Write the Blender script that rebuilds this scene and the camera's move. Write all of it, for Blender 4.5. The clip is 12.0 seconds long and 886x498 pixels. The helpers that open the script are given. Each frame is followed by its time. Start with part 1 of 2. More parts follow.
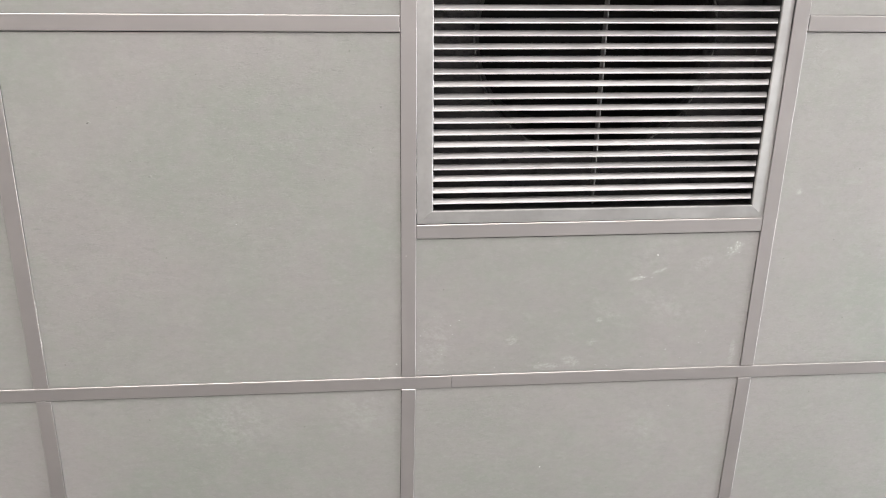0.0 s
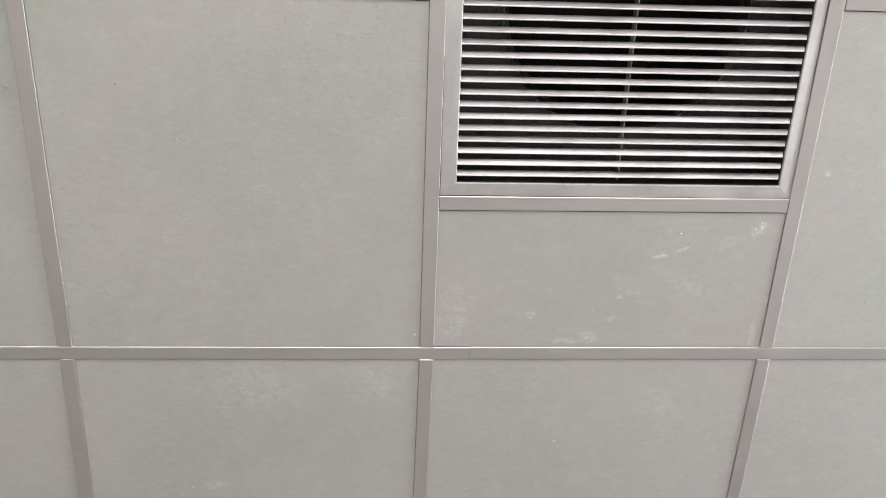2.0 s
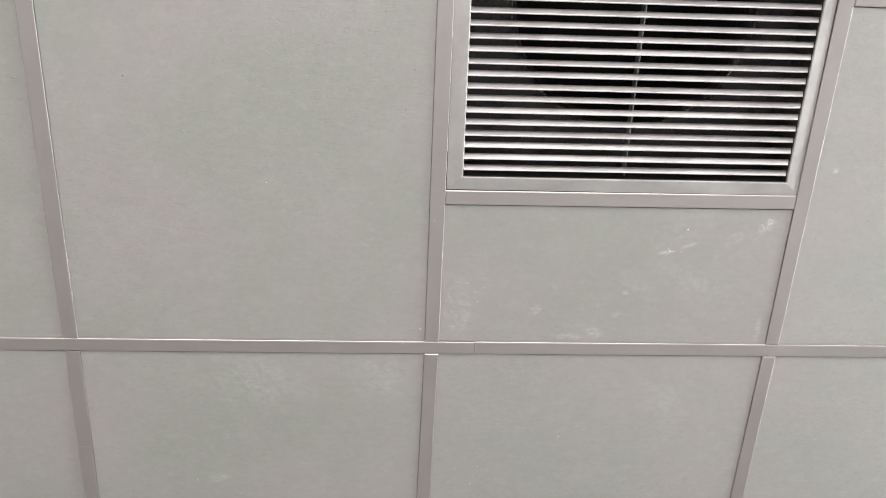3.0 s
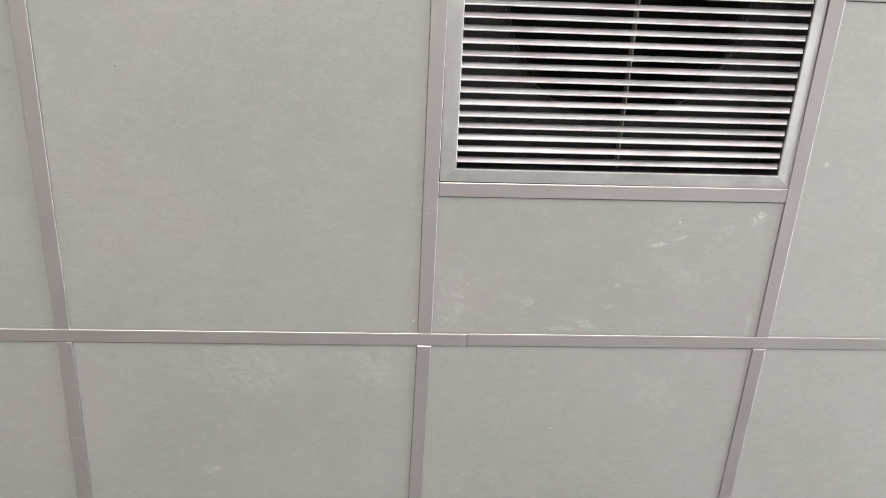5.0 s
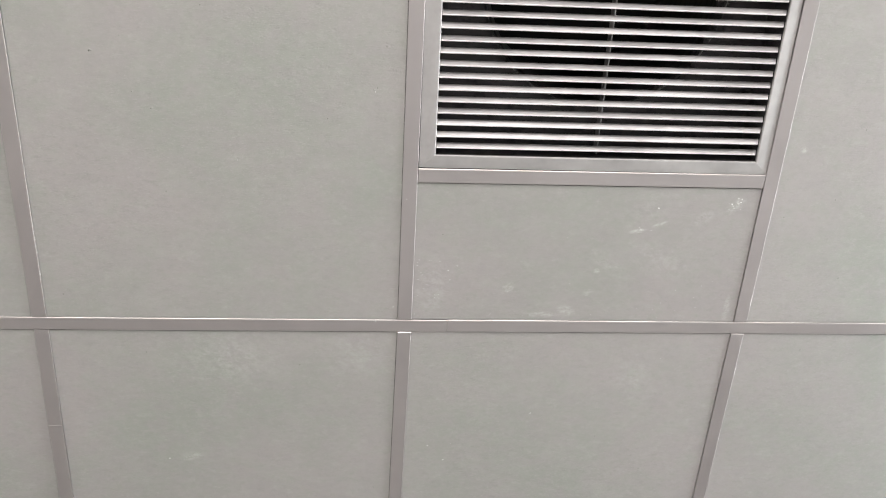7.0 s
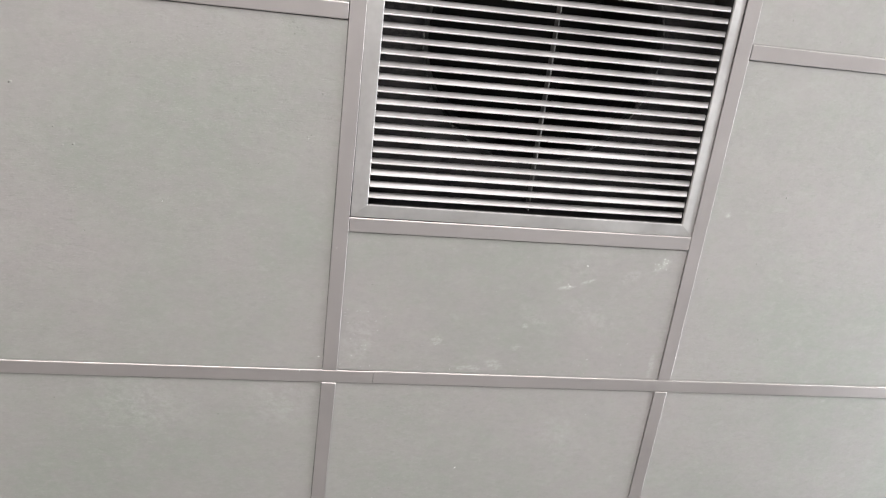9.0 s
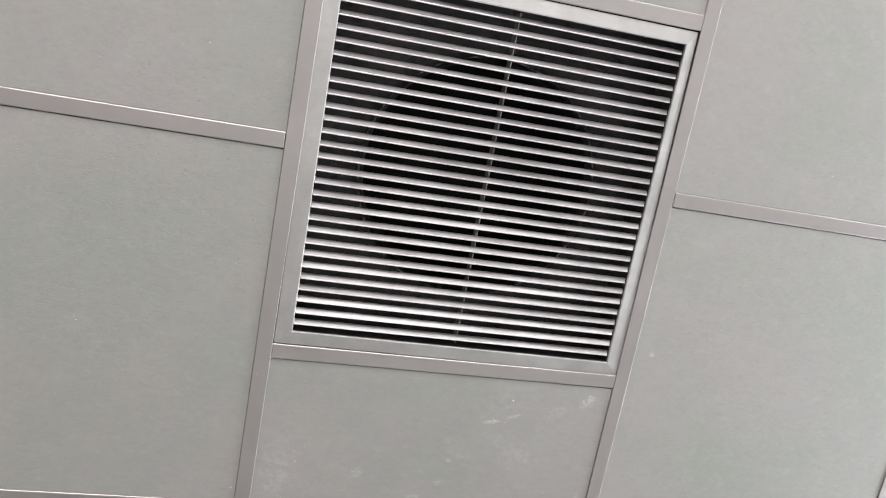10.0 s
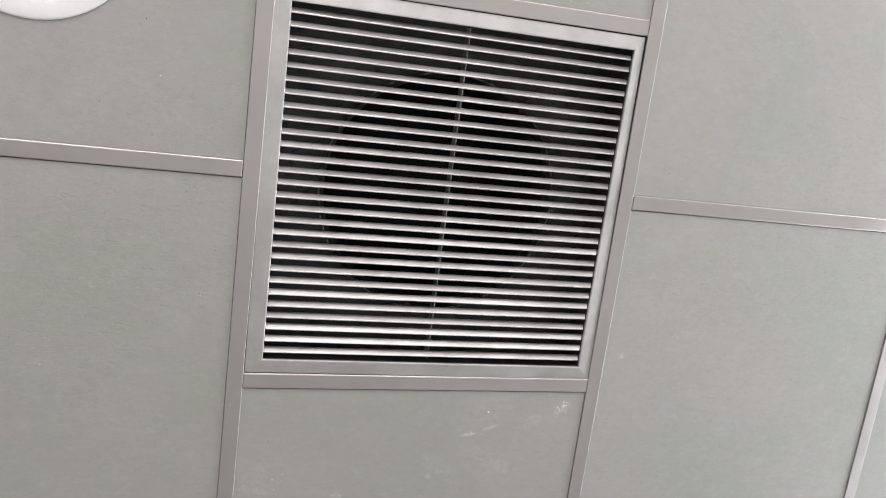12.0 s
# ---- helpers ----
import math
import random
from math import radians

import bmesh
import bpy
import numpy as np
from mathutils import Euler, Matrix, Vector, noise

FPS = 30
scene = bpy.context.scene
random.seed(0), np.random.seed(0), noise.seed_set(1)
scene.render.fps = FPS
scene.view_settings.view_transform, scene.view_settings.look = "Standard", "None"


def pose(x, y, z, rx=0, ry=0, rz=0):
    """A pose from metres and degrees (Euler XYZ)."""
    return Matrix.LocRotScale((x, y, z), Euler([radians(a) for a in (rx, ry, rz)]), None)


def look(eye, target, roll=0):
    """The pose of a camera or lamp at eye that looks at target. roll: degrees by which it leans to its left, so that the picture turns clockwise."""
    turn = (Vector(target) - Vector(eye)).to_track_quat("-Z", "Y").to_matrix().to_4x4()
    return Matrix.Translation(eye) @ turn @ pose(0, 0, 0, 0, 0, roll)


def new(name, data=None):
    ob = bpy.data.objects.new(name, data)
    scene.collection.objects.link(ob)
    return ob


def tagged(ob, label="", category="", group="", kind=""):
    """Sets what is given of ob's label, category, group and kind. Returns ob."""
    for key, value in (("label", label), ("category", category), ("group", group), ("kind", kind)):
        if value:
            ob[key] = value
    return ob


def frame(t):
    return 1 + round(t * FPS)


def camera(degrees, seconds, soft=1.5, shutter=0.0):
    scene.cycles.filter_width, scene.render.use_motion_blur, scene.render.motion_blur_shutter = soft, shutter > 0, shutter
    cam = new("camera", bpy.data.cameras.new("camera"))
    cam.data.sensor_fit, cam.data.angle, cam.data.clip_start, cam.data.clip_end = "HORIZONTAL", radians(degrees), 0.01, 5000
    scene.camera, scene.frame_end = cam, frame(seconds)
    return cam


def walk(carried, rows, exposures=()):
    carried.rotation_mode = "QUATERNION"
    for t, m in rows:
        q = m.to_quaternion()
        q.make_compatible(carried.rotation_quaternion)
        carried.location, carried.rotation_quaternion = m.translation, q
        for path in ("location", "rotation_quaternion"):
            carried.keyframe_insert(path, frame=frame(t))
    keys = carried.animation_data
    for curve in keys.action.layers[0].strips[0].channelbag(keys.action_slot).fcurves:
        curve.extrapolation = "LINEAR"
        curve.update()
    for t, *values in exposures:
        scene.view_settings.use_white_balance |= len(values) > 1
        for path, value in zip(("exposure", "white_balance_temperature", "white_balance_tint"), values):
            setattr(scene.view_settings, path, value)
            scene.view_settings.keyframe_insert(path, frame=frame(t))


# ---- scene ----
cam = camera(57.58, 12.0, soft=1.0, shutter=0.15)
walk(cam, [
    (0, look((-0.0569, -0.7145, 1.4945), (0.1153, 0.0107, 3.3504), -13.30)),
    (0.5, look((-0.0609, -0.7173, 1.4947), (0.0967, 0.0164, 3.3486), -11.76)),
    (1, look((-0.0548, -0.7157, 1.4953), (0.0845, 0.0313, 3.3454), -9.83)),
    (1.5, look((-0.0676, -0.7122, 1.4961), (0.0736, 0.0520, 3.3390), -9.26)),
    (2, look((-0.0647, -0.7111, 1.4946), (0.0655, 0.0763, 3.3284), -7.84)),
    (2.5, look((-0.0629, -0.7051, 1.4948), (0.0612, 0.0866, 3.3272), -7.15)),
    (3, look((-0.0682, -0.7058, 1.4938), (0.0530, 0.0877, 3.3256), -6.78)),
    (5, look((-0.0704, -0.7047, 1.4909), (0.0715, 0.1032, 3.3150), -7.78)),
    (5.5, look((-0.0721, -0.7049, 1.4910), (0.0791, 0.1086, 3.3117), -8.37)),
    (6, look((-0.0767, -0.7102, 1.4945), (0.0923, 0.1228, 3.3049), -9.22)),
    (6.5, look((-0.0679, -0.7060, 1.4926), (0.1085, 0.1337, 3.2992), -9.62)),
    (8.5, look((-0.0561, -0.7064, 1.4969), (0.1840, 0.1036, 3.3097), -13.26)),
    (9, look((-0.0569, -0.7211, 1.5133), (0.2848, 0.0173, 3.3403), -19.32)),
    (9.2, look((-0.0602, -0.7310, 1.5247), (0.3241, -0.0413, 3.3623), -22.11)),
    (9.5, look((-0.0592, -0.7385, 1.5294), (0.3580, -0.1592, 3.3977), -27.16)),
    (9.7, look((-0.0581, -0.7436, 1.5313), (0.3815, -0.2401, 3.4163), -32.08)),
    (10, look((-0.0477, -0.7617, 1.5331), (0.4247, -0.2869, 3.4176), -35.37)),
    (10.2, look((-0.0348, -0.7585, 1.5353), (0.4756, -0.2858, 3.4103), -37.62)),
    (10.5, look((-0.0500, -0.7722, 1.5388), (0.5471, -0.2945, 3.3869), -42.51)),
    (10.7, look((-0.0583, -0.7727, 1.5436), (0.5577, -0.3397, 3.3964), -47.08)),
    (11, look((-0.0505, -0.7830, 1.5398), (0.5413, -0.3895, 3.4093), -49.83)),
    (11.2, look((-0.0616, -0.7858, 1.5464), (0.5398, -0.4019, 3.4148), -51.38)),
    (11.5, look((-0.0574, -0.7828, 1.5400), (0.5202, -0.3987, 3.4158), -50.53)),
    (11.7, look((-0.0640, -0.7780, 1.5447), (0.5204, -0.3875, 3.4172), -50.44)),
    (12, look((-0.0515, -0.7780, 1.5349), (0.5048, -0.3313, 3.4033), -45.14)),
], exposures=[(0, 0.0, 6500, 11.5), (6.5, 0.0, 6500, 11.5), (8.5, 0.0, 6450, 11.5), (9.5, -0.06, 6380, 12), (10, -0.22, 6350, 11), (10.35, -0.08, 6350, 11), (10.55, -0.08, 6350, 11), (11, -0.36, 6400, 11), (12, -0.32, 6430, 11)])

# ---- world and light: daylight through two openings, bounced off a pale floor ----
world = bpy.data.worlds.new("world")
scene.world = world
world.use_nodes = True
wt = world.node_tree
sky = wt.nodes.new("ShaderNodeTexSky")
sky.sky_type = "NISHITA"
sky.sun_disc = False
sky.sun_elevation, sky.sun_rotation = radians(40), radians(120)
wt.links.new(sky.outputs[0], wt.nodes["Background"].inputs[0])
wt.nodes["Background"].inputs[1].default_value = 0.08

Z = 2.7                       # underside of the ceiling grid
X0, X1, Y0, Y1 = -3.0, 3.0, -3.6, 4.2   # the room
EAST = (-3.2, 2.0, 1.68, 2.66)  # opening in the east wall: y, y, z, z
SOUTH = (-2.6, 2.0, 0.50, 1.80) # opening in the south wall: x, x, z, z


def window_light(name, eye, target, sx, sy, watts, colour):
    data = bpy.data.lights.new(name, "AREA")
    data.shape, data.size, data.size_y, data.energy, data.color = "RECTANGLE", sx, sy, watts, colour
    lamp = new(name, data)
    lamp.matrix_world = look(eye, target)
    return lamp


HIGH = (EAST[2] + EAST[3]) / 2
MIDDLE = (SOUTH[2] + SOUTH[3]) / 2
window_light("east_daylight", (X1 + 0.1, (EAST[0] + EAST[1]) / 2, HIGH), (0, (EAST[0] + EAST[1]) / 2, HIGH), EAST[1] - EAST[0], EAST[3] - EAST[2], 184, (0.92, 0.97, 1.0))
window_light("south_daylight", ((SOUTH[0] + SOUTH[1]) / 2, Y0 - 0.1, MIDDLE), ((SOUTH[0] + SOUTH[1]) / 2, 0, MIDDLE), SOUTH[1] - SOUTH[0], SOUTH[3] - SOUTH[2], 217, (1.0, 0.975, 0.95))


# ---- materials ----
def material(name):
    m = bpy.data.materials.new(name)
    m.use_nodes = True
    return m, m.node_tree, m.node_tree.nodes["Principled BSDF"]


def node(nt, kind, **values):
    n = nt.nodes.new(kind)
    for key, value in values.items():
        n.inputs[key].default_value = value
    return n


def math_node(nt, op, a, b=None, c=None, clamp=False):
    n = nt.nodes.new("ShaderNodeMath")
    n.operation, n.use_clamp = op, clamp
    for i, v in enumerate((a, b, c)):
        if v is None:
            continue
        if isinstance(v, (int, float)):
            n.inputs[i].default_value = v
        else:
            nt.links.new(v, n.inputs[i])
    return n.outputs[0]


def mix_colour(nt, factor, a, b):
    n = nt.nodes.new("ShaderNodeMix")
    n.data_type = "RGBA"
    for i, v in ((0, factor), (6, a), (7, b)):
        if isinstance(v, (int, float)):
            n.inputs[i].default_value = v
        elif isinstance(v, tuple):
            n.inputs[i].default_value = (*v, 1)
        else:
            nt.links.new(v, n.inputs[i])
    return n.outputs[2]


def place_of(nt, scale=(1, 1, 1), turn=0.0, shift=(0, 0, 0)):
    """World place, shifted, turned and scaled."""
    g = nt.nodes.new("ShaderNodeNewGeometry")
    m = nt.nodes.new("ShaderNodeMapping")
    m.vector_type = "TEXTURE"
    m.inputs["Location"].default_value = shift
    m.inputs["Rotation"].default_value = (0, 0, turn)
    m.inputs["Scale"].default_value = scale
    nt.links.new(g.outputs["Position"], m.inputs["Vector"])
    return m.outputs[0]


def noise_of(nt, vector, scale, detail=3.0, rough=0.55):
    n = node(nt, "ShaderNodeTexNoise", Scale=scale, Detail=detail, Roughness=rough)
    nt.links.new(vector, n.inputs["Vector"])
    return n.outputs["Fac"]


def ramp(nt, value, lo, hi):
    n = node(nt, "ShaderNodeMapRange", **{"From Min": lo, "From Max": hi})
    nt.links.new(value, n.inputs["Value"])
    return n.outputs["Result"]


def bump(nt, bsdf, height, strength, distance):
    b = node(nt, "ShaderNodeBump", Strength=strength, Distance=distance)
    nt.links.new(height, b.inputs["Height"])
    nt.links.new(b.outputs[0], bsdf.inputs["Normal"])


# chalky smears on the panels: x, y, half length, half width, turn in degrees, strength
SMEARS = [
    (0.385, -0.184, 0.014, 0.004, -12, 0.75), (0.420, -0.197, 0.015, 0.0035, -25, 0.50), (0.400, -0.220, 0.050, 0.034, -20, 0.11), (0.494, -0.210, 0.020, 0.010, -30, 0.28),
    (0.546, -0.234, 0.020, 0.010, -45, 0.4), (0.175, -0.073, 0.013, 0.009, -40, 0.42), (0.280, -0.030, 0.016, 0.011, 20, 0.45),
    (0.315, -0.066, 0.009, 0.007, 0, 0.36), (0.325, -0.108, 0.006, 0.005, 0, 0.45), (0.345, -0.120, 0.050, 0.014, 35, 0.16), (0.045, -0.070, 0.030, 0.060, 10, 0.20),
    (0.569, -0.040, 0.006, 0.025, 0, 0.4), (0.240, -0.022, 0.030, 0.006, 0, 0.45), (0.440, -0.130, 0.070, 0.030, 25, 0.12),
    (-0.378, 0.285, 0.022, 0.008, -15, 0.4), (-0.300, 0.070, 0.090, 0.055, 0, 0.18), (-0.080, 0.060, 0.060, 0.050, 0, 0.16),
    (0.639, -0.334, 0.006, 0.006, 0, 0.45), (0.420, 0.110, 0.050, 0.060, 0, 0.12), (-0.270, -0.292, 0.014, 0.004, 0, 0.12),
]


def panel_material():
    m, nt, b = material("grey_panel")
    p = place_of(nt)
    g = nt.nodes.new("ShaderNodeNewGeometry")
    broad = noise_of(nt, place_of(nt, (1, 1, 1), 0.0, (0.25, 0.6, 0.0)), 4.2, 3.0, 0.55)
    patch = noise_of(nt, p, 17.0, 4.0, 0.65)
    fibre = noise_of(nt, place_of(nt, (2.2, 1, 1)), 460.0, 3.0, 0.6)
    grain = noise_of(nt, place_of(nt, (2.0, 1, 1)), 180.0, 4.0, 0.7)
    # the grain is pressed in strongly at some places and rubbed flat at others
    pressed = ramp(nt, noise_of(nt, place_of(nt, (1, 1, 1), 0.0, (1.3, 0.7, 0.0)), 3.2, 3.0, 0.5), 0.38, 0.62)
    dents = ramp(nt, noise_of(nt, place_of(nt, (2.4, 1, 1), 0.0, (0.9, 3.3, 0.0)), 85.0, 5.0, 0.75), 0.56, 0.70)
    c = mix_colour(nt, ramp(nt, broad, 0.36, 0.64), (0.268, 0.280, 0.250), (0.314, 0.293, 0.285))
    c = mix_colour(nt, math_node(nt, "MULTIPLY", ramp(nt, patch, 0.46, 0.75), 0.45), c, (0.338, 0.336, 0.315))
    blotch = noise_of(nt, place_of(nt, (1.4, 1, 1), 0.0, (3.1, 1.7, 0.0)), 34.0, 3.0, 0.6)
    c = mix_colour(nt, math_node(nt, "MULTIPLY", ramp(nt, blotch, 0.45, 0.65), 0.60), c, (0.294, 0.279, 0.273))
    c = mix_colour(nt, math_node(nt, "MULTIPLY", ramp(nt, blotch, 0.48, 0.30), 0.50), c, (0.278, 0.288, 0.256))
    mottle = noise_of(nt, place_of(nt, (1.3, 1, 1), 0.0, (5.7, 0.3, 0.0)), 105.0, 4.0, 0.65)
    c = mix_colour(nt, math_node(nt, "MULTIPLY", ramp(nt, mottle, 0.48, 0.68), 0.45), c, (0.318, 0.302, 0.294))
    c = mix_colour(nt, math_node(nt, "MULTIPLY", ramp(nt, mottle, 0.48, 0.28), 0.45), c, (0.262, 0.270, 0.240))
    scuff = noise_of(nt, place_of(nt, (1.5, 1, 1), 0.0, (0.4, 2.2, 0.0)), 55.0, 7.0, 0.78)
    c = mix_colour(nt, math_node(nt, "MULTIPLY", ramp(nt, scuff, 0.54, 0.74), 0.50), c, (0.360, 0.358, 0.338))
    c = mix_colour(nt, math_node(nt, "MULTIPLY", ramp(nt, scuff, 0.44, 0.26), 0.35), c, (0.235, 0.236, 0.216))
    c = mix_colour(nt, math_node(nt, "MULTIPLY", ramp(nt, grain, 0.52, 0.80), math_node(nt, "MULTIPLY_ADD", pressed, 0.24, 0.16)), c, (0.205, 0.205, 0.188))
    c = mix_colour(nt, math_node(nt, "MULTIPLY", ramp(nt, fibre, 0.56, 0.78), math_node(nt, "MULTIPLY_ADD", pressed, 0.32, 0.24)), c, (0.37, 0.37, 0.345))
    c = mix_colour(nt, math_node(nt, "MULTIPLY", dents, math_node(nt, "MULTIPLY_ADD", pressed, 0.22, 0.08)), c, (0.215, 0.213, 0.196))
    # each panel a touch lighter or darker
    tone = node(nt, "ShaderNodeMapRange", **{"To Min": 0.97, "To Max": 1.03})
    nt.links.new(g.outputs["Random Per Island"], tone.inputs["Value"])
    hsv = nt.nodes.new("ShaderNodeHueSaturation")
    nt.links.new(tone.outputs["Result"], hsv.inputs["Value"])
    nt.links.new(c, hsv.inputs["Color"])
    c = hsv.outputs[0]
    # smears of plaster dust
    break_up = noise_of(nt, place_of(nt, (1.6, 1, 1), radians(-14)), 190.0, 8.0, 0.82)
    cloud = noise_of(nt, place_of(nt, (1.3, 1, 1), radians(20)), 85.0, 8.0, 0.80)
    total = None
    for x, y, a, w, turn, strength in SMEARS:
        local = place_of(nt, (a, w, 1.0), radians(turn), (x, y, Z))
        flat = nt.nodes.new("ShaderNodeVectorMath")
        flat.operation = "MULTIPLY"
        flat.inputs[1].default_value = (1, 1, 0)
        nt.links.new(local, flat.inputs[0])
        length = nt.nodes.new("ShaderNodeVectorMath")
        length.operation = "LENGTH"
        nt.links.new(flat.outputs[0], length.inputs[0])
        reach = math_node(nt, "SUBTRACT", 1.25, length.outputs["Value"], clamp=True)
        spot = math_node(nt, "MULTIPLY", math_node(nt, "MULTIPLY", reach, ramp(nt, break_up if strength > 0.35 else cloud, 0.44, 0.64)), strength)
        total = spot if total is None else math_node(nt, "MAXIMUM", total, spot)
    c = mix_colour(nt, total, c, (0.68, 0.68, 0.66))
    # tiny pits
    pits = nt.nodes.new("ShaderNodeTexVoronoi")
    pits.inputs["Scale"].default_value = 16.0
    nt.links.new(p, pits.inputs["Vector"])
    pit = math_node(nt, "LESS_THAN", pits.outputs["Distance"], 0.022)
    c = mix_colour(nt, math_node(nt, "MULTIPLY", pit, 0.55), c, (0.16, 0.15, 0.14))
    nt.links.new(c, b.inputs["Base Color"])
    b.inputs["Roughness"].default_value = 0.52
    b.inputs["Specular IOR Level"].default_value = 0.5
    relief = math_node(nt, "SUBTRACT", math_node(nt, "ADD", math_node(nt, "MULTIPLY", fibre, 0.4), math_node(nt, "MULTIPLY", grain, 0.8)), math_node(nt, "MULTIPLY", dents, 0.8))
    bump(nt, b, math_node(nt, "MULTIPLY", relief, math_node(nt, "MULTIPLY_ADD", pressed, 0.70, 0.38)), 0.27, 0.0010)
    return m


def metal_material(name, low, high, metal, rough, stretch=(30, 1, 1), strength=0.05, dirt=0.25):
    m, nt, b = material(name)
    p = place_of(nt)
    brushed = noise_of(nt, place_of(nt, stretch), 900.0, 2.0)
    stain = noise_of(nt, p, 9.0, 4.0, 0.65)
    c = mix_colour(nt, ramp(nt, stain, 0.3, 0.7), low, high)
    c = mix_colour(nt, math_node(nt, "MULTIPLY", ramp(nt, brushed, 0.55, 0.8), dirt), c, tuple(v * 0.72 for v in low))
    nt.links.new(c, b.inputs["Base Color"])
    b.inputs["Metallic"].default_value = metal
    r = node(nt, "ShaderNodeMapRange", **{"To Min": rough - 0.05, "To Max": rough + 0.08})
    nt.links.new(stain, r.inputs["Value"])
    nt.links.new(r.outputs["Result"], b.inputs["Roughness"])
    bump(nt, b, brushed, strength, 0.0003)
    return m


def painted_material(name, low, high, rough, scale=6.0):
    m, nt, b = material(name)
    p = place_of(nt)
    c = mix_colour(nt, ramp(nt, noise_of(nt, p, scale, 5.0, 0.6), 0.3, 0.7), low, high)
    fine = noise_of(nt, p, 160.0, 3.0)
    c = mix_colour(nt, math_node(nt, "MULTIPLY", ramp(nt, fine, 0.5, 0.8), 0.25), c, tuple(v * 0.8 for v in low))
    nt.links.new(c, b.inputs["Base Color"])
    b.inputs["Roughness"].default_value = rough
    bump(nt, b, fine, 0.1, 0.001)
    return m


# dust and clumps on steel, with the shade inside the vent painted in
def shaded_grime_material():
    m, nt, b = material("shaded_dusty_steel")
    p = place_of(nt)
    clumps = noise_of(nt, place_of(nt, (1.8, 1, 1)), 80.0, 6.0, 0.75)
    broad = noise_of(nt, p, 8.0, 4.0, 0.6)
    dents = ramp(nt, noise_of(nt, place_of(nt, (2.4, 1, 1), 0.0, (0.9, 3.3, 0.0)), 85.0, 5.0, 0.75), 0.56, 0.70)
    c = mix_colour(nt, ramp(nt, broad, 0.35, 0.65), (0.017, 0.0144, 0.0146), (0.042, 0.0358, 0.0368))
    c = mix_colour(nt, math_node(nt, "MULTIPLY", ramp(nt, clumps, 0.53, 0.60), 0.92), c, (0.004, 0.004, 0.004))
    nt.links.new(c, b.inputs["Base Color"])
    b.inputs["Roughness"].default_value = 0.7
    bump(nt, b, clumps, 0.4, 0.003)
    return m


def lip_material():
    m, nt, b = material("dusty_cut_edge")
    dust = noise_of(nt, place_of(nt), 55.0, 4.0, 0.7)
    c = mix_colour(nt, ramp(nt, dust, 0.36, 0.50), (0.20, 0.19, 0.185), (0.02, 0.018, 0.018))
    nt.links.new(c, b.inputs["Base Color"])
    b.inputs["Roughness"].default_value = 0.5
    return m


def mesh_material():
    m, nt, b = material("perforated_white_steel")
    p = place_of(nt, (0.0019, 0.0019, 1.0), radians(32))
    wave = nt.nodes.new("ShaderNodeTexVoronoi")
    wave.inputs["Scale"].default_value = 1.0
    wave.inputs["Randomness"].default_value = 0.0
    wave.voronoi_dimensions = "2D"
    nt.links.new(p, wave.inputs["Vector"])
    hole = math_node(nt, "LESS_THAN", wave.outputs["Distance"], 0.30)
    nt.links.new(mix_colour(nt, hole, (0.70, 0.68, 0.67), (0.30, 0.28, 0.275)), b.inputs["Base Color"])
    b.inputs["Roughness"].default_value = 0.5
    return m


PANEL = panel_material()
TEE = metal_material("satin_champagne_steel", (0.455, 0.424, 0.418), (0.49, 0.456, 0.449), 0.85, 0.33, (1, 1, 1), 0.02, 0.1)
FRAME = metal_material("satin_aluminium", (0.50, 0.485, 0.478), (0.69, 0.676, 0.666), 0.85, 0.36, (12, 12, 1), 0.04, 0.15)
BLADE = metal_material("bright_aluminium", (0.565, 0.541, 0.534), (0.78, 0.750, 0.740), 0.85, 0.35, (40, 1, 1), 0.02, 0.12)
ROD = metal_material("dull_zinc_bar", (0.20, 0.19, 0.19), (0.30, 0.285, 0.285), 0.6, 0.5)
SHADED_GRIME = shaded_grime_material()
LIP = lip_material()
# hose colour and the near-black below it carry the shade of unlit hollows
HOSE = painted_material("shaded_foil_hose", (0.013, 0.0105, 0.0105), (0.023, 0.0195, 0.020), 0.35, 20.0)
UNLIT_BLACK = painted_material("unlit_black", (0.007, 0.0055, 0.0055), (0.012, 0.010, 0.010), 0.9)
WHITE = painted_material("white_plastic", (0.69, 0.68, 0.685), (0.72, 0.71, 0.715), 0.45, 12.0)
SPEAKER_MESH = mesh_material()
PLASTER = painted_material("white_plaster_splash", (0.72, 0.72, 0.70), (0.84, 0.84, 0.82), 0.8, 60.0)
CHIP = painted_material("dark_panel_core", (0.10, 0.095, 0.085), (0.14, 0.13, 0.12), 0.9, 50.0)
CRUMB = painted_material("grey_crumb", (0.235, 0.232, 0.214), (0.275, 0.271, 0.252), 0.7, 60.0)
WALL = painted_material("pale_wall_paint", (0.56, 0.545, 0.52), (0.62, 0.605, 0.58), 0.7)
FLOOR = painted_material("pale_floor", (0.50, 0.485, 0.47), (0.60, 0.585, 0.57), 0.45, 3.0)


# ---- mesh helpers ----
def part(name, bm, mat, parent=None, label="", smooth=False):
    me = bpy.data.meshes.new(name)
    bmesh.ops.recalc_face_normals(bm, faces=bm.faces)
    bm.to_mesh(me)
    bm.free()
    me.materials.append(mat)
    if smooth:
        for f in me.polygons:
            f.use_smooth = True
    ob = new(name, me)
    if parent:
        ob.parent = parent
    if label:
        ob["label"] = label
    return ob


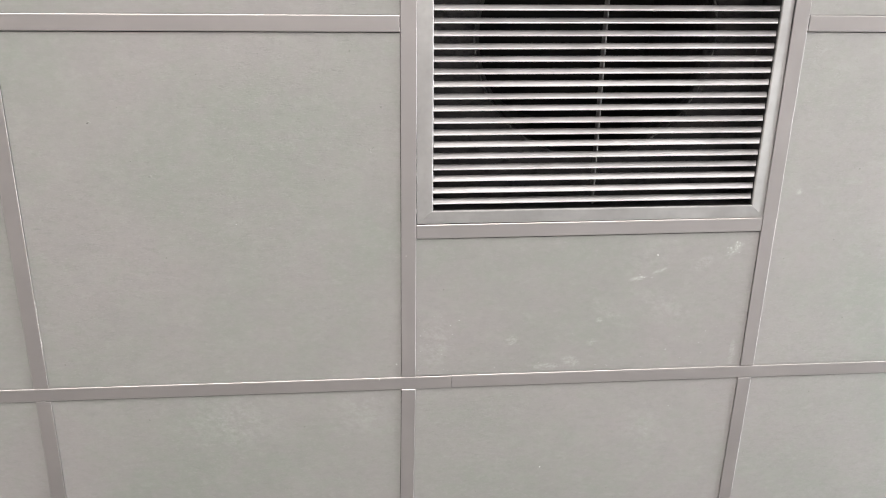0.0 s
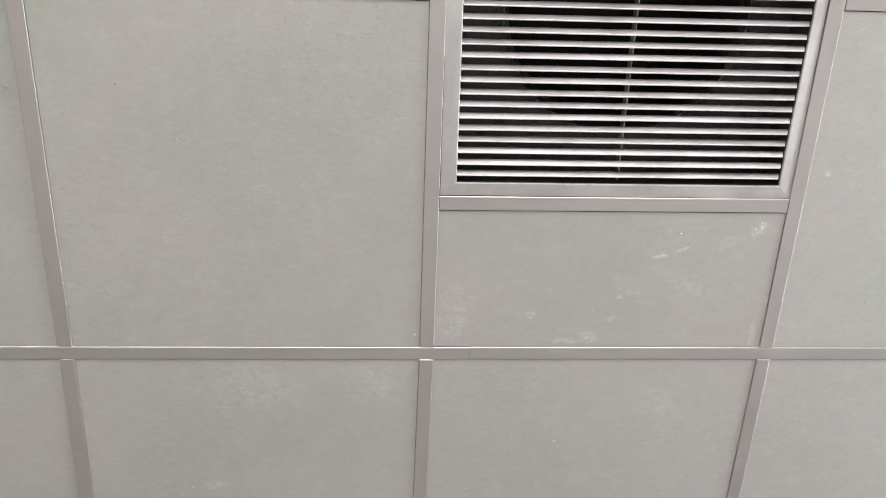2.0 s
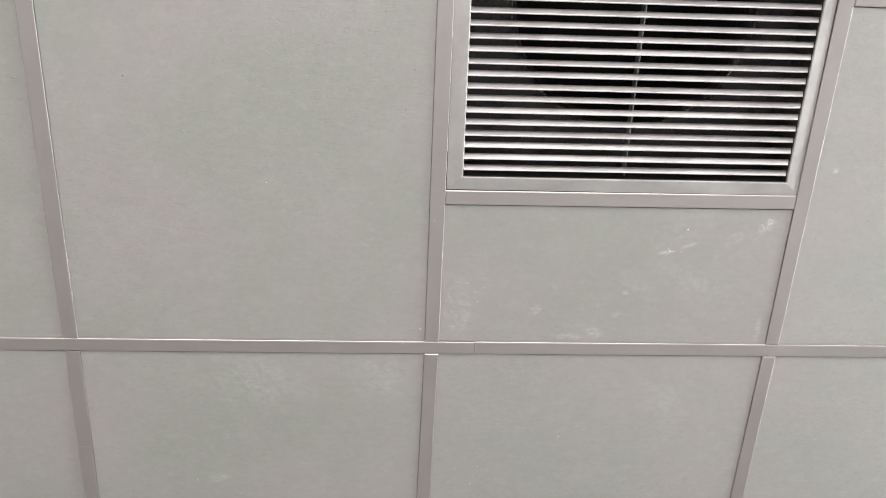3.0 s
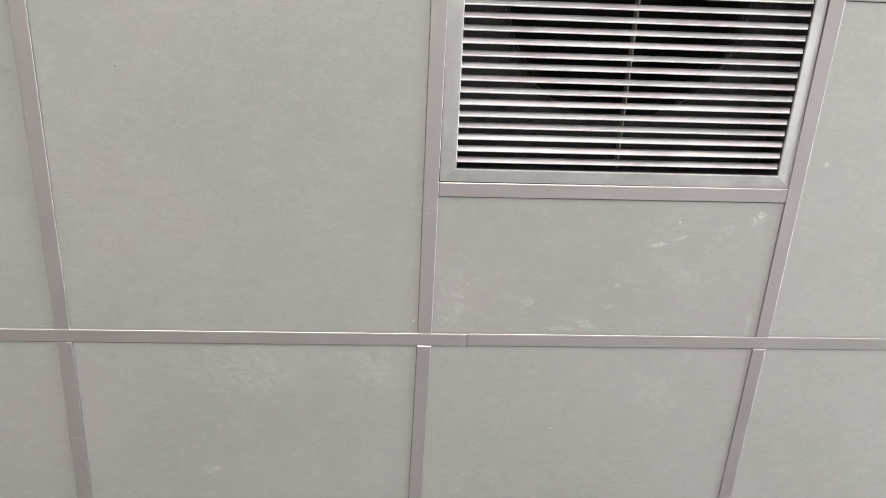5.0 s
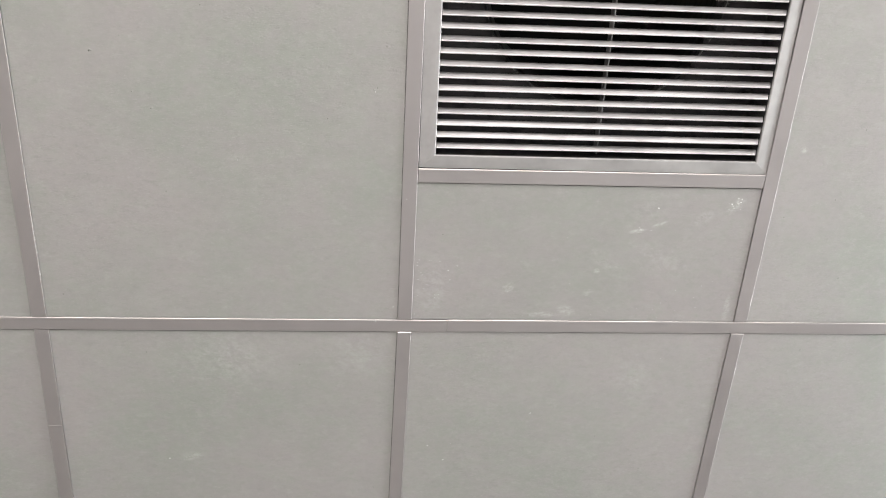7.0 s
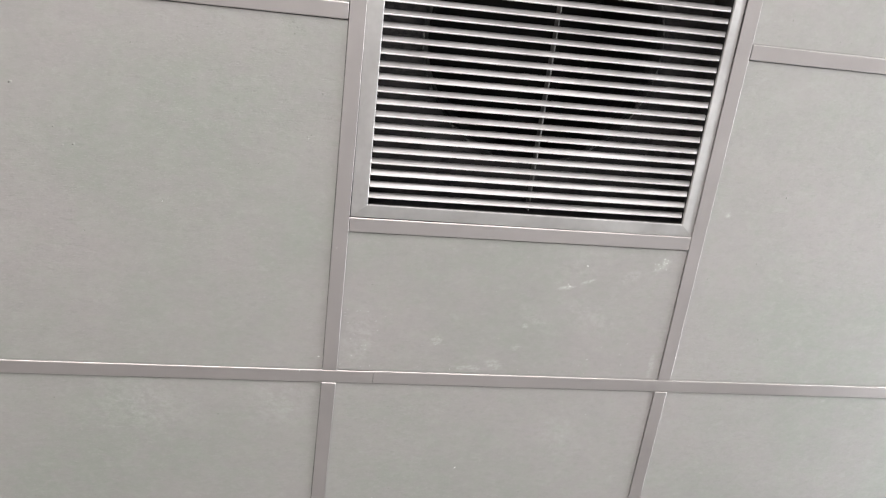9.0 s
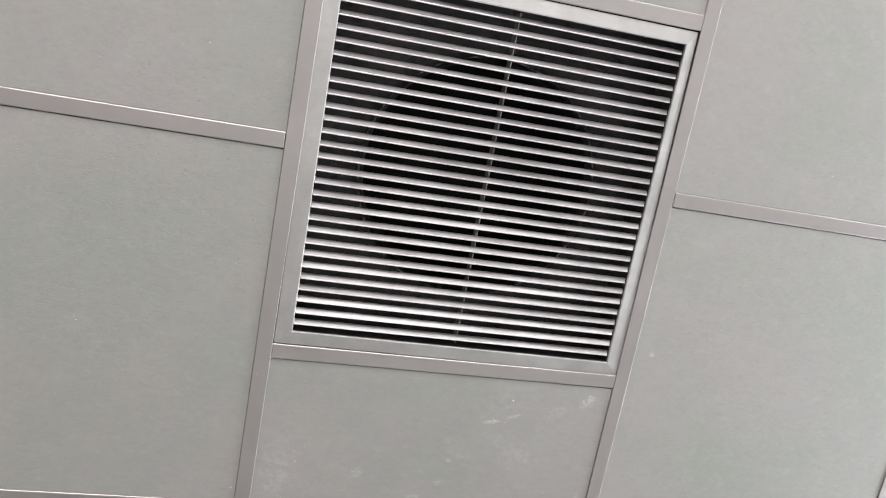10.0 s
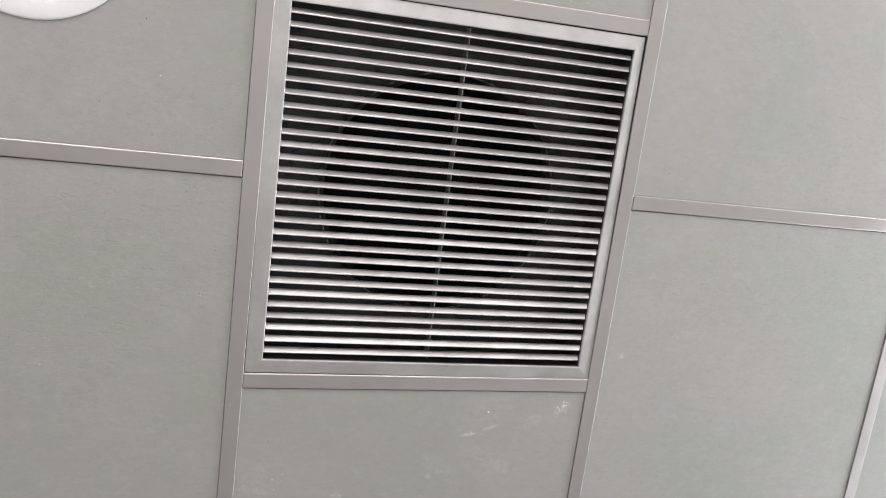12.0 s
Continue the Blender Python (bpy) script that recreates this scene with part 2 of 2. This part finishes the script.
def add_prism(bm, outline, z0, z1):
    """A prism over a flat outline of (x, y)."""
    low = [bm.verts.new((x, y, z0)) for x, y in outline]
    high = [bm.verts.new((x, y, z1)) for x, y in outline]
    bm.faces.new(low)
    bm.faces.new(high)
    n = len(low)
    for i in range(n):
        bm.faces.new((low[i], low[(i + 1) % n], high[(i + 1) % n], high[i]))
    return low


def add_box(bm, x0, x1, y0, y1, z0, z1):
    return add_prism(bm, [(x0, y0), (x1, y0), (x1, y1), (x0, y1)], z0, z1)


def sweep(bm, profile, start, end, chamfer=0.0):
    """A closed profile of (across, up), carried from start to end on a level line; across is to the right of the way. chamfer: of the lower ends."""
    s, e = Vector(start), Vector(end)
    way = (e - s).normalized()
    right = Vector((way.y, -way.x, 0))
    stops = [(s, 0.0), (e, 0.0)] if not chamfer else [(s, chamfer), (s + way * chamfer, 0.0), (e - way * chamfer, 0.0), (e, chamfer)]
    rings = [[bm.verts.new(at + right * a + Vector((0, 0, max(u, least)))) for a, u in profile] for at, least in stops]
    n = len(profile)
    for ring, after in zip(rings, rings[1:]):
        for i in range(n):
            bm.faces.new((ring[i], ring[(i + 1) % n], after[(i + 1) % n], after[i]))
    bm.faces.new(rings[0])
    bm.faces.new(rings[-1])


def lathe(bm, profile, cx, cy, steps=96, close=True):
    """A profile of (radius, z) turned about an upright axis."""
    rings = [[bm.verts.new((cx + r * math.cos(k * math.tau / steps), cy + r * math.sin(k * math.tau / steps), z)) for k in range(steps)] for r, z in profile]
    pairs = list(zip(rings, rings[1:] + rings[:1] if close else rings[1:]))
    for a, b in pairs:
        for k in range(steps):
            bm.faces.new((a[k], a[(k + 1) % steps], b[(k + 1) % steps], b[k]))


# ---- the room that closes the place ----
def slab(name, boxes, mat, label, category):
    bm = bmesh.new()
    for b in boxes:
        add_box(bm, *b)
    return tagged(part(name, bm, mat), label, category, kind="structure")


H = Z + 0.5
slab("floor", [(X0 - 0.2, X1 + 0.2, Y0 - 0.2, Y1 + 0.2, -0.15, 0)], FLOOR, "pale hard floor of the room below the ceiling", "floor")
slab("wall_north", [(X0, X1, Y1, Y1 + 0.2, 0, H)], WALL, "plain pale painted wall", "wall")
slab("wall_west", [(X0 - 0.2, X0, Y0 - 0.2, Y1 + 0.2, 0, H)], WALL, "plain pale painted wall", "wall")
a, b, c, d = EAST
slab("wall_east", [(X1, X1 + 0.2, Y0 - 0.2, a, 0, H), (X1, X1 + 0.2, b, Y1 + 0.2, 0, H), (X1, X1 + 0.2, a, b, 0, c), (X1, X1 + 0.2, a, b, d, H)],
     WALL, "plain pale painted wall with a wide window opening", "wall")
a, b, c, d = SOUTH
slab("wall_south", [(X0, a, Y0 - 0.2, Y0, 0, H), (b, X1, Y0 - 0.2, Y0, 0, H), (a, b, Y0 - 0.2, Y0, 0, c), (a, b, Y0 - 0.2, Y0, d, H)],
     WALL, "plain pale painted wall with a wide window opening", "wall")
# added out of view, near-black so the void over the panels stays dark
slab("roof_slab", [(X0 - 0.2, X1 + 0.2, Y0 - 0.2, Y1 + 0.2, H, H + 0.2)], UNLIT_BLACK, "unseen near-black slab added above the hung ceiling", "slab")

# ---- the hung ceiling ----
# lines of the grid that run ahead: (x at y = -1.2, x at y = 0, x at y = 1.2)
LINES = {-5: (-3.0, -3.0, -3.0), -4: (-2.4, -2.4, -2.4), -3: (-1.8, -1.8, -1.8), -2: (-1.2, -1.205, -1.21), -1: (-0.584, -0.606, -0.632), 0: (-0.002, 0.0, -0.013),
         1: (0.582, 0.600, 0.606), 2: (1.180, 1.200, 1.204), 3: (1.79, 1.8, 1.8), 4: (2.4, 2.4, 2.4), 5: (3.0, 3.0, 3.0)}
SKEW = -0.0045                # the cross lines lean a little


def line_x(k, y):
    a, b, c = LINES[k]
    return b + (b - a) * y / 1.2 if y < 0 else b + (c - b) * y / 1.2


def line_y(y, x):
    return y + SKEW * x


MAINS = [-3.6, -2.4, -1.2, 0.0, 1.2, 2.4, 3.6]
HALF = 0.012
VENT_NEAR, VENT_FAR = -0.866, -0.2725    # the two tees that hold the vent, at x = 0
LIFT = 0.0026                 # how far the panels lie above the underside of the tees

ceiling_bm = bmesh.new()
rows_y = [-3.6, -3.0, -2.4, -1.8, -1.2, -0.6, 0.0, 0.6, 1.2, 1.8, 2.4, 3.0, 3.6, 4.2]
rng = random.Random(4)


shift = {(k, -0.6): 0.0055 if k < 0 else 0.003 for k in range(-5, 5)} | {(k, 0.0): 0.0032 if k < 0 else 0.0025 for k in range(-5, 5)}    # how far short tees stand off their line


def add_panel(k, y0, y1):
    """A panel between the lines k and k + 1, laid on the tees."""
    corners = []
    for kk, dx, y, dy in ((k, HALF + 0.0003, y0, HALF + 0.0013), (k + 1, -HALF - 0.0005, y0, HALF + 0.0013),
                          (k + 1, -HALF - 0.0005, y1, -HALF - 0.0003), (k, HALF + 0.0003, y1, -HALF - 0.0003)):
        x = line_x(kk, y) + dx
        lean = -0.0093 if y in (VENT_NEAR, VENT_FAR) else SKEW
        corners.append((x, y + lean * x + shift.get((k, y), 0.0) + dy))
    lift = LIFT + rng.uniform(0, 0.0003)
    low = add_prism(ceiling_bm, corners, Z + lift, Z + lift + 0.014)
    if k == -2:                 # these sit high against their tee
        low[1 if y1 <= 0 else 2].co.z += 0.005


for k in range(-5, 5):
    for y0, y1 in zip(rows_y[:-1], rows_y[1:]):
        if k == 0 and y0 in (-1.2, -0.6):
            continue
        add_panel(k, y0, y1)
add_panel(0, -1.2, VENT_NEAR)
add_panel(0, VENT_FAR, 0.0)
tagged(part("ceiling", ceiling_bm, PANEL), "grey-green mottled mineral panels laid in a hung ceiling", "ceiling", kind="structure")

# tees: a flat flange with rounded edges and a web that stands up between the panels


def flange(edge):
    """Profile of a tee whose edges are rolled with that radius."""
    left = [(-HALF + edge * (1 - math.cos(radians(a))), edge * (1 - math.sin(radians(a)))) for a in (0, 15, 30, 45, 60, 75, 90)]
    return left + [(-x, u) for x, u in reversed(left)] + [(HALF, 0.0030), (0.0012, 0.0030), (0.0012, 0.030), (-0.0012, 0.030), (-0.0012, 0.0030), (-HALF, 0.0030)]


grid = tagged(new("ceiling_grid"), "satin champagne-grey metal tee grid holding the ceiling panels", "ceiling grid", kind="structure")


def tee(name, start, end, lower=0.0, chamfer=0.0011):
    bm = bmesh.new()
    sweep(bm, flange(0.0009 if name == "cross_tee" else 0.0019), (*start, Z - lower), (*end, Z - lower), 0.0 if name == "main_tee" else chamfer)
    return part(name, bm, TEE, grid)


for y in MAINS[1:]:
    cuts = [X0, X0 + 0.074, 0.074, X1] if y == 0 else [X0, -0.4, X1]
    for a, b in zip(cuts[:-1], cuts[1:]):
        off = 0.0 if y else 0.0032 if b < 0.1 else 0.0025
        tee("main_tee", (a + 0.0003, line_y(y, a) + off), (b - 0.0003, line_y(y, b) + off))
for k in range(-4, 5):
    for y0, y1 in zip(MAINS, MAINS[1:] + [4.8]):
        middle = 0.0032 if k <= 0 else 0.0025
        a = (line_x(k, y0), line_y(y0, line_x(k, y0)) + HALF + 0.0003 + (middle if y0 == 0 else 0))
        b = (line_x(k, y1), min(line_y(y1, line_x(k, y1)) - HALF - 0.0003 + (middle if y1 == 0 else 0), Y1))
        if k == -1 and y0 == 0:      # this one is pieced together
            x = line_x(k, 0.214)
            tee("cross_tee", a, (x, 0.2139), chamfer=0.0002)
            tee("cross_tee", (x, 0.2141), b, chamfer=0.0002)
        else:
            tee("cross_tee", a, b)
for k in range(-5, 5):
    for y in rows_y[1::2]:
        if k == 0 and y == -0.6 or y > 4.1:
            continue
        xa, xb = line_x(k, y) + HALF + 0.0013, line_x(k + 1, y) - HALF - 0.0008
        off = shift.get((k, y), 0.0)
        tee("short_tee", (xa, line_y(y, xa) + off), (xb, line_y(y, xb) + off))
for y in (VENT_NEAR, VENT_FAR):
    xa, xb = line_x(0, y) + HALF + 0.0003, line_x(1, y) - HALF - 0.0003
    tee("vent_tee", (xa, y - 0.0), (xb, y - 0.0055))


# ---- the air vent ----
def air_vent():
    """Built round its own middle, with the underside of its frame at z = 0."""
    vent = new("ceiling_vent")
    W, D = 0.2615, 0.2622       # half width and half depth of the opening
    FL, FN, FF = 0.0252, 0.0217, 0.0222    # widths of the frame's faces
    R0, R1 = 0.0164, 0.0233     # and of the one that tapers along the grid
    side = [((-W - FL, D + FF), (W + R1, D + FF), (W, D), (-W, D)), ((W + R1, D + FF), (W + R0, -D - FN), (W, -D), (W, D)),
            ((W + R0, -D - FN), (-W - FL, -D - FN), (-W, -D), (W, -D)), ((-W - FL, -D - FN), (-W - FL, D + FF), (-W, D), (-W, -D))]
    for o0, o1, i1, i0 in side:
        bm = bmesh.new()
        o0, o1, i0, i1 = (Vector((*v, 0)) for v in (o0, o1, i0, i1))
        along = (o1 - o0).normalized()
        o0, i0, o1, i1 = o0 + along * 0.00015, i0 + along * 0.00015, o1 - along * 0.00015, i1 - along * 0.00015
        # face that slopes down to a rounded inner edge, then the lip that goes up into the neck
        steps = [(0.0, 0.0036), (0.0, 0.0021), (0.03, 0.0016), (0.92, -0.0010), (0.965, -0.0008), (1.0, 0.0004), (1.0, 0.0034)]
        rings = [[bm.verts.new(p.lerp(q, s) + Vector((0, 0, u))) for s, u in steps] for p, q in ((o0, i0), (o1, i1))]
        n = len(steps)
        for i in range(n):
            bm.faces.new((rings[0][i], rings[0][(i + 1) % n], rings[1][(i + 1) % n], rings[1][i]))
        bm.faces.new(rings[0])
        bm.faces.new(rings[1])
        part("frame_side", bm, FRAME, vent)
    # neck behind the frame, the shade inside it put into its colour
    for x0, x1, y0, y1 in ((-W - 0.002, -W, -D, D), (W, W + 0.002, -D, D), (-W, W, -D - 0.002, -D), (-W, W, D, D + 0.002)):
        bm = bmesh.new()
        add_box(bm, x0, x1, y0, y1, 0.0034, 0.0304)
        part("neck_side", bm, SHADED_GRIME, vent, "sheet-metal side of the neck, its shade put into the colour")
    # one blade: a rounded nose and a thin leaf that leans back as it rises
    lean, chord, nose = radians(BLADE_LEAN), BLADE_CHORD, 0.0012
    dy, dz = -math.sin(lean), math.cos(lean)
    profile = []
    for j in range(11):         # nose, round the lower end
        ang = math.atan2(-dz, -dy) + radians(-95 + 190 * j / 10)
        profile.append((nose * math.cos(ang), nose * math.sin(ang) + nose))
    profile += [(dy * chord - dz * 0.0004, dz * chord + nose + dy * 0.0004), (dy * chord + dz * 0.0004, dz * chord + nose - dy * 0.0004)]
    if (profile[-1][0] - profile[0][0]) ** 2 + (profile[-1][1] - profile[0][1]) ** 2 > (profile[-2][0] - profile[0][0]) ** 2 + (profile[-2][1] - profile[0][1]) ** 2:
        profile[-1], profile[-2] = profile[-2], profile[-1]
    bm = bmesh.new()
    ends = []
    for x in (-W + 0.0006, W - 0.0022):
        skew = 0.42 if x > 0 else 0.0       # the far ends are not cut square
        ends.append([bm.verts.new((x + skew * (z - nose), y, z)) for y, z in profile])
    n = len(profile)
    for i in range(n):
        bm.faces.new((ends[0][i], ends[0][(i + 1) % n], ends[1][(i + 1) % n], ends[1][i]))
    bm.faces.new(ends[0])
    bm.faces.new(ends[1])
    first = part("slat", bm, BLADE, vent)
    count = 28
    r2 = random.Random(9)
    for k in range(count):
        blade = first if k == 0 else new("slat", first.data)
        blade.parent = vent
        blade.location = (0, -0.2475 + 0.4985 * k / (count - 1) + r2.uniform(-0.0004, 0.0004), 0.0006 + r2.uniform(0, 0.0004))
        blade.rotation_euler = (radians(r2.uniform(-2.5, 2.5)), 0, radians(r2.uniform(-0.06, 0.06)))
    bm = bmesh.new()
    # upright bar with a rounded lower edge, seen between the slats
    sweep(bm, [(-0.0013, 0.0012), (-0.0008, 0.0003), (0.0, 0.0), (0.0008, 0.0003), (0.0013, 0.0012), (0.0013, 0.019), (-0.0013, 0.019)],
          (0, 0.002 - D, 0.0143), (0, D - 0.002, 0.0143))
    part("support_bar", bm, ROD, vent, "slim upright metal bar behind the slats")
    # box above the blades with a round outlet in its top plate
    top, B = 0.093, 0.275
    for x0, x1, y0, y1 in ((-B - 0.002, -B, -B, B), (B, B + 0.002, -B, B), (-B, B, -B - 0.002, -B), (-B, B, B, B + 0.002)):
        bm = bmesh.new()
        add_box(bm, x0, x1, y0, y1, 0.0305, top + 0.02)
        part("plenum_side", bm, SHADED_GRIME, vent, "dusty sheet-metal side of the box, its shade put into the colour")
    bm = bmesh.new()
    steps, R, cx, cy = 96, 0.196, 0.005, 0.004
    for z in (top, top + 0.0015):
        ring, rim = [], []
        for k in range(steps):
            ang = k * math.tau / steps
            u, v = math.cos(ang), math.sin(ang)
            ring.append(bm.verts.new((cx + R * u, cy + R * v, z)))
            s = B / max(abs(u), abs(v))
            rim.append(bm.verts.new((u * s, v * s, z)))
        for k in range(steps):
            bm.faces.new((ring[k], ring[(k + 1) % steps], rim[(k + 1) % steps], rim[k]))
    part("top_plate", bm, SHADED_GRIME, vent, "dusty plate with a round outlet, its shade put into the colour")
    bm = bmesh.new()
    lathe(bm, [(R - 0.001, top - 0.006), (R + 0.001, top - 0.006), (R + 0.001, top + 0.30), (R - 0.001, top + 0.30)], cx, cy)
    part("duct_collar", bm, SHADED_GRIME, vent, "round duct collar")
    bm = bmesh.new()            # bare cut edge of the collar
    lathe(bm, [(R - 0.0016, top - 0.0062), (R, top - 0.0078), (R + 0.0016, top - 0.0062), (R, top - 0.0050)], cx, cy)
    part("collar_lip", bm, LIP, vent, "bare metal edge of the duct collar, patchy with dust")
    bm = bmesh.new()            # tufts of dust that cling to the edge
    r3 = random.Random(17)
    for _ in range(46):
        ang, reach = r3.gauss(0.2, 0.9), R + r3.uniform(-0.006, 0.010)
        ball = bmesh.ops.create_icosphere(bm, subdivisions=1, radius=1.0)
        for v in ball["verts"]:
            v.co *= r3.uniform(0.6, 1.3)
        size = r3.uniform(0.0025, 0.0075)
        at = pose(cx + reach * math.cos(ang), cy + reach * math.sin(ang), top - 0.004, r3.uniform(0, 90), 0, r3.uniform(0, 180))
        bmesh.ops.transform(bm, matrix=at @ Matrix.Diagonal((size * r3.uniform(0.8, 2.2), size, size * 0.7, 1)), verts=ball["verts"])
    tagged(part("dust_fluff", bm, SHADED_GRIME, vent), "clinging tufts of dark dust", kind="stuff")
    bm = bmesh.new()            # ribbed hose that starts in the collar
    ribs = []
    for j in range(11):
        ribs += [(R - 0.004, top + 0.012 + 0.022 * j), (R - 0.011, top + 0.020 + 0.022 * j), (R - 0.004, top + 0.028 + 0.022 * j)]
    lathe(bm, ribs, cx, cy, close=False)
    part("ribbed_hose", bm, HOSE, vent, "ribbed flexible duct, its shade put into the colour", smooth=True)
    # near-black sheet that stands in for the darkness further up the duct
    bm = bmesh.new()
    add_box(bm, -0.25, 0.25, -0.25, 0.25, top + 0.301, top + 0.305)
    part("dark_duct_cap", bm, UNLIT_BLACK, vent)
    return vent


BLADE_LEAN, BLADE_CHORD = 40, 0.0100
vent = tagged(air_vent(), "square aluminium air vent with thin slanted slats in the ceiling", "air vent")
vent.matrix_world = pose(0.2975, -0.5718, Z + 0.0016, 0, 0, -0.45)


# ---- the loudspeaker ----
def ceiling_speaker(cx, cy, z):
    speaker = tagged(new("ceiling_speaker"), "round white ceiling loudspeaker with a perforated cover", "loudspeaker")
    speaker.location = (cx, cy, z)
    bm = bmesh.new()
    lathe(bm, [(0.132, 0.0), (0.1319, -0.0012), (0.1311, -0.0020), (0.129, -0.0026), (0.119, -0.0034), (0.1095, -0.0037), (0.1083, -0.0034), (0.108, -0.0026), (0.108, 0.0)], 0, 0)
    part("rim", bm, WHITE, speaker, smooth=True)
    bm = bmesh.new()
    profile = [(0.1078 * (1 - j / 8), -0.0032 - 0.0008 * j / 8) for j in range(8)] + [(0.0008, -0.0040)]
    lathe(bm, profile, 0, 0, close=False)
    part("perforated_cover", bm, SPEAKER_MESH, speaker, "white perforated steel cover", smooth=True)
    return speaker


ceiling_speaker(-0.291, -0.8925, Z + LIFT)


# ---- dried splashes of plaster on panels and tees ----
def splashes():
    bm = bmesh.new()
    r = random.Random(21)

    def fleck(x, y, size, z):
        ball = bmesh.ops.create_icosphere(bm, subdivisions=1, radius=1.0)
        turn = pose(x, y, z, 0, 0, r.uniform(0, 180)) @ Matrix.Diagonal((size * r.uniform(0.7, 1.6), size * r.uniform(0.5, 1.0), 0.0005, 1))
        bmesh.ops.transform(bm, matrix=turn, verts=ball["verts"])

    zp = Z + LIFT + 0.0002
    for x, y, size in ((0.414, -0.226, 0.0020), (-0.0205, -0.033, 0.0018), (0.240, 0.188, 0.0018), (0.467, 0.066, 0.0012), (0.083, 0.296, 0.0018), (0.052, 0.262, 0.0014),
                       (-0.1304, -0.7092, 0.0009), (0.163, -0.883, 0.0020), (0.230, -0.900, 0.0012), (0.35, -0.93, 0.0014), (0.44, -0.892, 0.0012), (0.467, -0.894, 0.0012),
                       (0.572, -0.885, 0.0016), (0.095, 0.258, 0.0010), (0.8758, -0.6802, 0.0011), (-0.2692, -0.2892, 0.0009), (-0.0582, -0.4038, 0.0008), (-0.42, 0.29, 0.0012)):
        fleck(x, y, size * 0.75, zp)
    for _ in range(16):         # the cluster in the corner below the vent
        along, across = r.gauss(0, 0.009), r.gauss(0, 0.0045)
        fleck(0.546 + 0.7 * (along + across), -0.236 - 0.7 * (along - across), r.uniform(0.0005, 0.0014), zp)
    for _ in range(5):
        fleck(0.392 + r.gauss(0, 0.010), -0.187 + r.gauss(0, 0.0020), r.uniform(0.0005, 0.0011), zp)
    for _ in range(26):         # specks along the edge of the panel below the vent
        fleck(0.016 + abs(r.gauss(0, 0.030)), r.uniform(-0.13, -0.016), r.uniform(0.0003, 0.0008), zp)
    for _ in range(18):
        fleck(r.uniform(0.10, 0.56), -0.017 - abs(r.gauss(0, 0.045)), r.uniform(0.0003, 0.0006), zp)
    for _ in range(10):         # crumbs along the edge of one tee
        y = r.uniform(-0.18, -0.03)
        fleck(line_x(-1, y) + HALF + 0.0004, y, r.uniform(0.0006, 0.0012), Z + 0.0012)
    for x, y in ((-0.0045, -0.232), (-0.05, -0.0055)):
        fleck(x, y, 0.0010, Z)
    return part("plaster_splashes", bm, PLASTER)


def pits():
    """Small dark chips in the panels, each with a raised pale lip."""
    bm = bmesh.new()
    r = random.Random(5)
    spots = [(-0.472, -0.449, 1.6), (-0.392, -0.367, 1.6), (1.097, -0.498, 1.4), (0.735, -0.372, 1.1), (-0.055, -0.41, 1.0), (-0.6287, -0.4404, 1.5), (0.90, -0.44, 0.9), (0.86, -0.70, 0.9),
             (-0.22, -0.55, 0.9), (-0.13, -0.36, 0.8), (0.995, -0.30, 0.9), (-0.31, -0.52, 0.9), (-0.1517, -0.7811, 1.2), (-0.1585, -0.7729, 0.9),
             (-0.4176, -0.3909, 1.0), (0.767, -0.6296, 0.7), (0.748, -0.630, 0.9)]
    for x, y, size in spots:
        ball = bmesh.ops.create_icosphere(bm, subdivisions=1, radius=1.0)
        turn = pose(x, y, Z + LIFT + 0.0002, 0, 0, r.uniform(0, 180)) @ Matrix.Diagonal((size * 0.0011, size * 0.0007, 0.0004, 1))
        bmesh.ops.transform(bm, matrix=turn, verts=ball["verts"])
    return part("surface_chips", bm, CHIP)


def lumps():
    """Small hard crumbs of panel stuff that stand out below the face."""
    bm = bmesh.new()
    r = random.Random(31)
    for x, y, size in ((-0.4700, -0.4490, 1.0), (-0.3912, -0.3662, 0.9), (-0.6287, -0.4404, 1.3), (-0.4176, -0.3909, 0.7), (-0.4060, -0.3640, 0.6), (-0.0600, -0.4060, 0.7), (0.7350, -0.3700, 0.7)):
        ball = bmesh.ops.create_icosphere(bm, subdivisions=2, radius=1.0)
        for v in ball["verts"]:
            v.co *= r.uniform(0.75, 1.2)
        at = pose(x, y - 0.0010, Z + LIFT, 0, 0, r.uniform(-40, 40)) @ Matrix.Diagonal((size * 0.0024, size * 0.0015, size * 0.0009, 1))
        bmesh.ops.transform(bm, matrix=at, verts=ball["verts"])
    return part("panel_crumbs", bm, CRUMB, smooth=True)


tagged(splashes(), "small dried white plaster splashes on the ceiling", "plaster splashes", kind="stuff")
tagged(pits(), "tiny dark chips scattered over the ceiling panels", "surface chips", kind="stuff")
tagged(lumps(), "tiny grey crumbs stuck on the ceiling panels", "crumbs", kind="stuff")
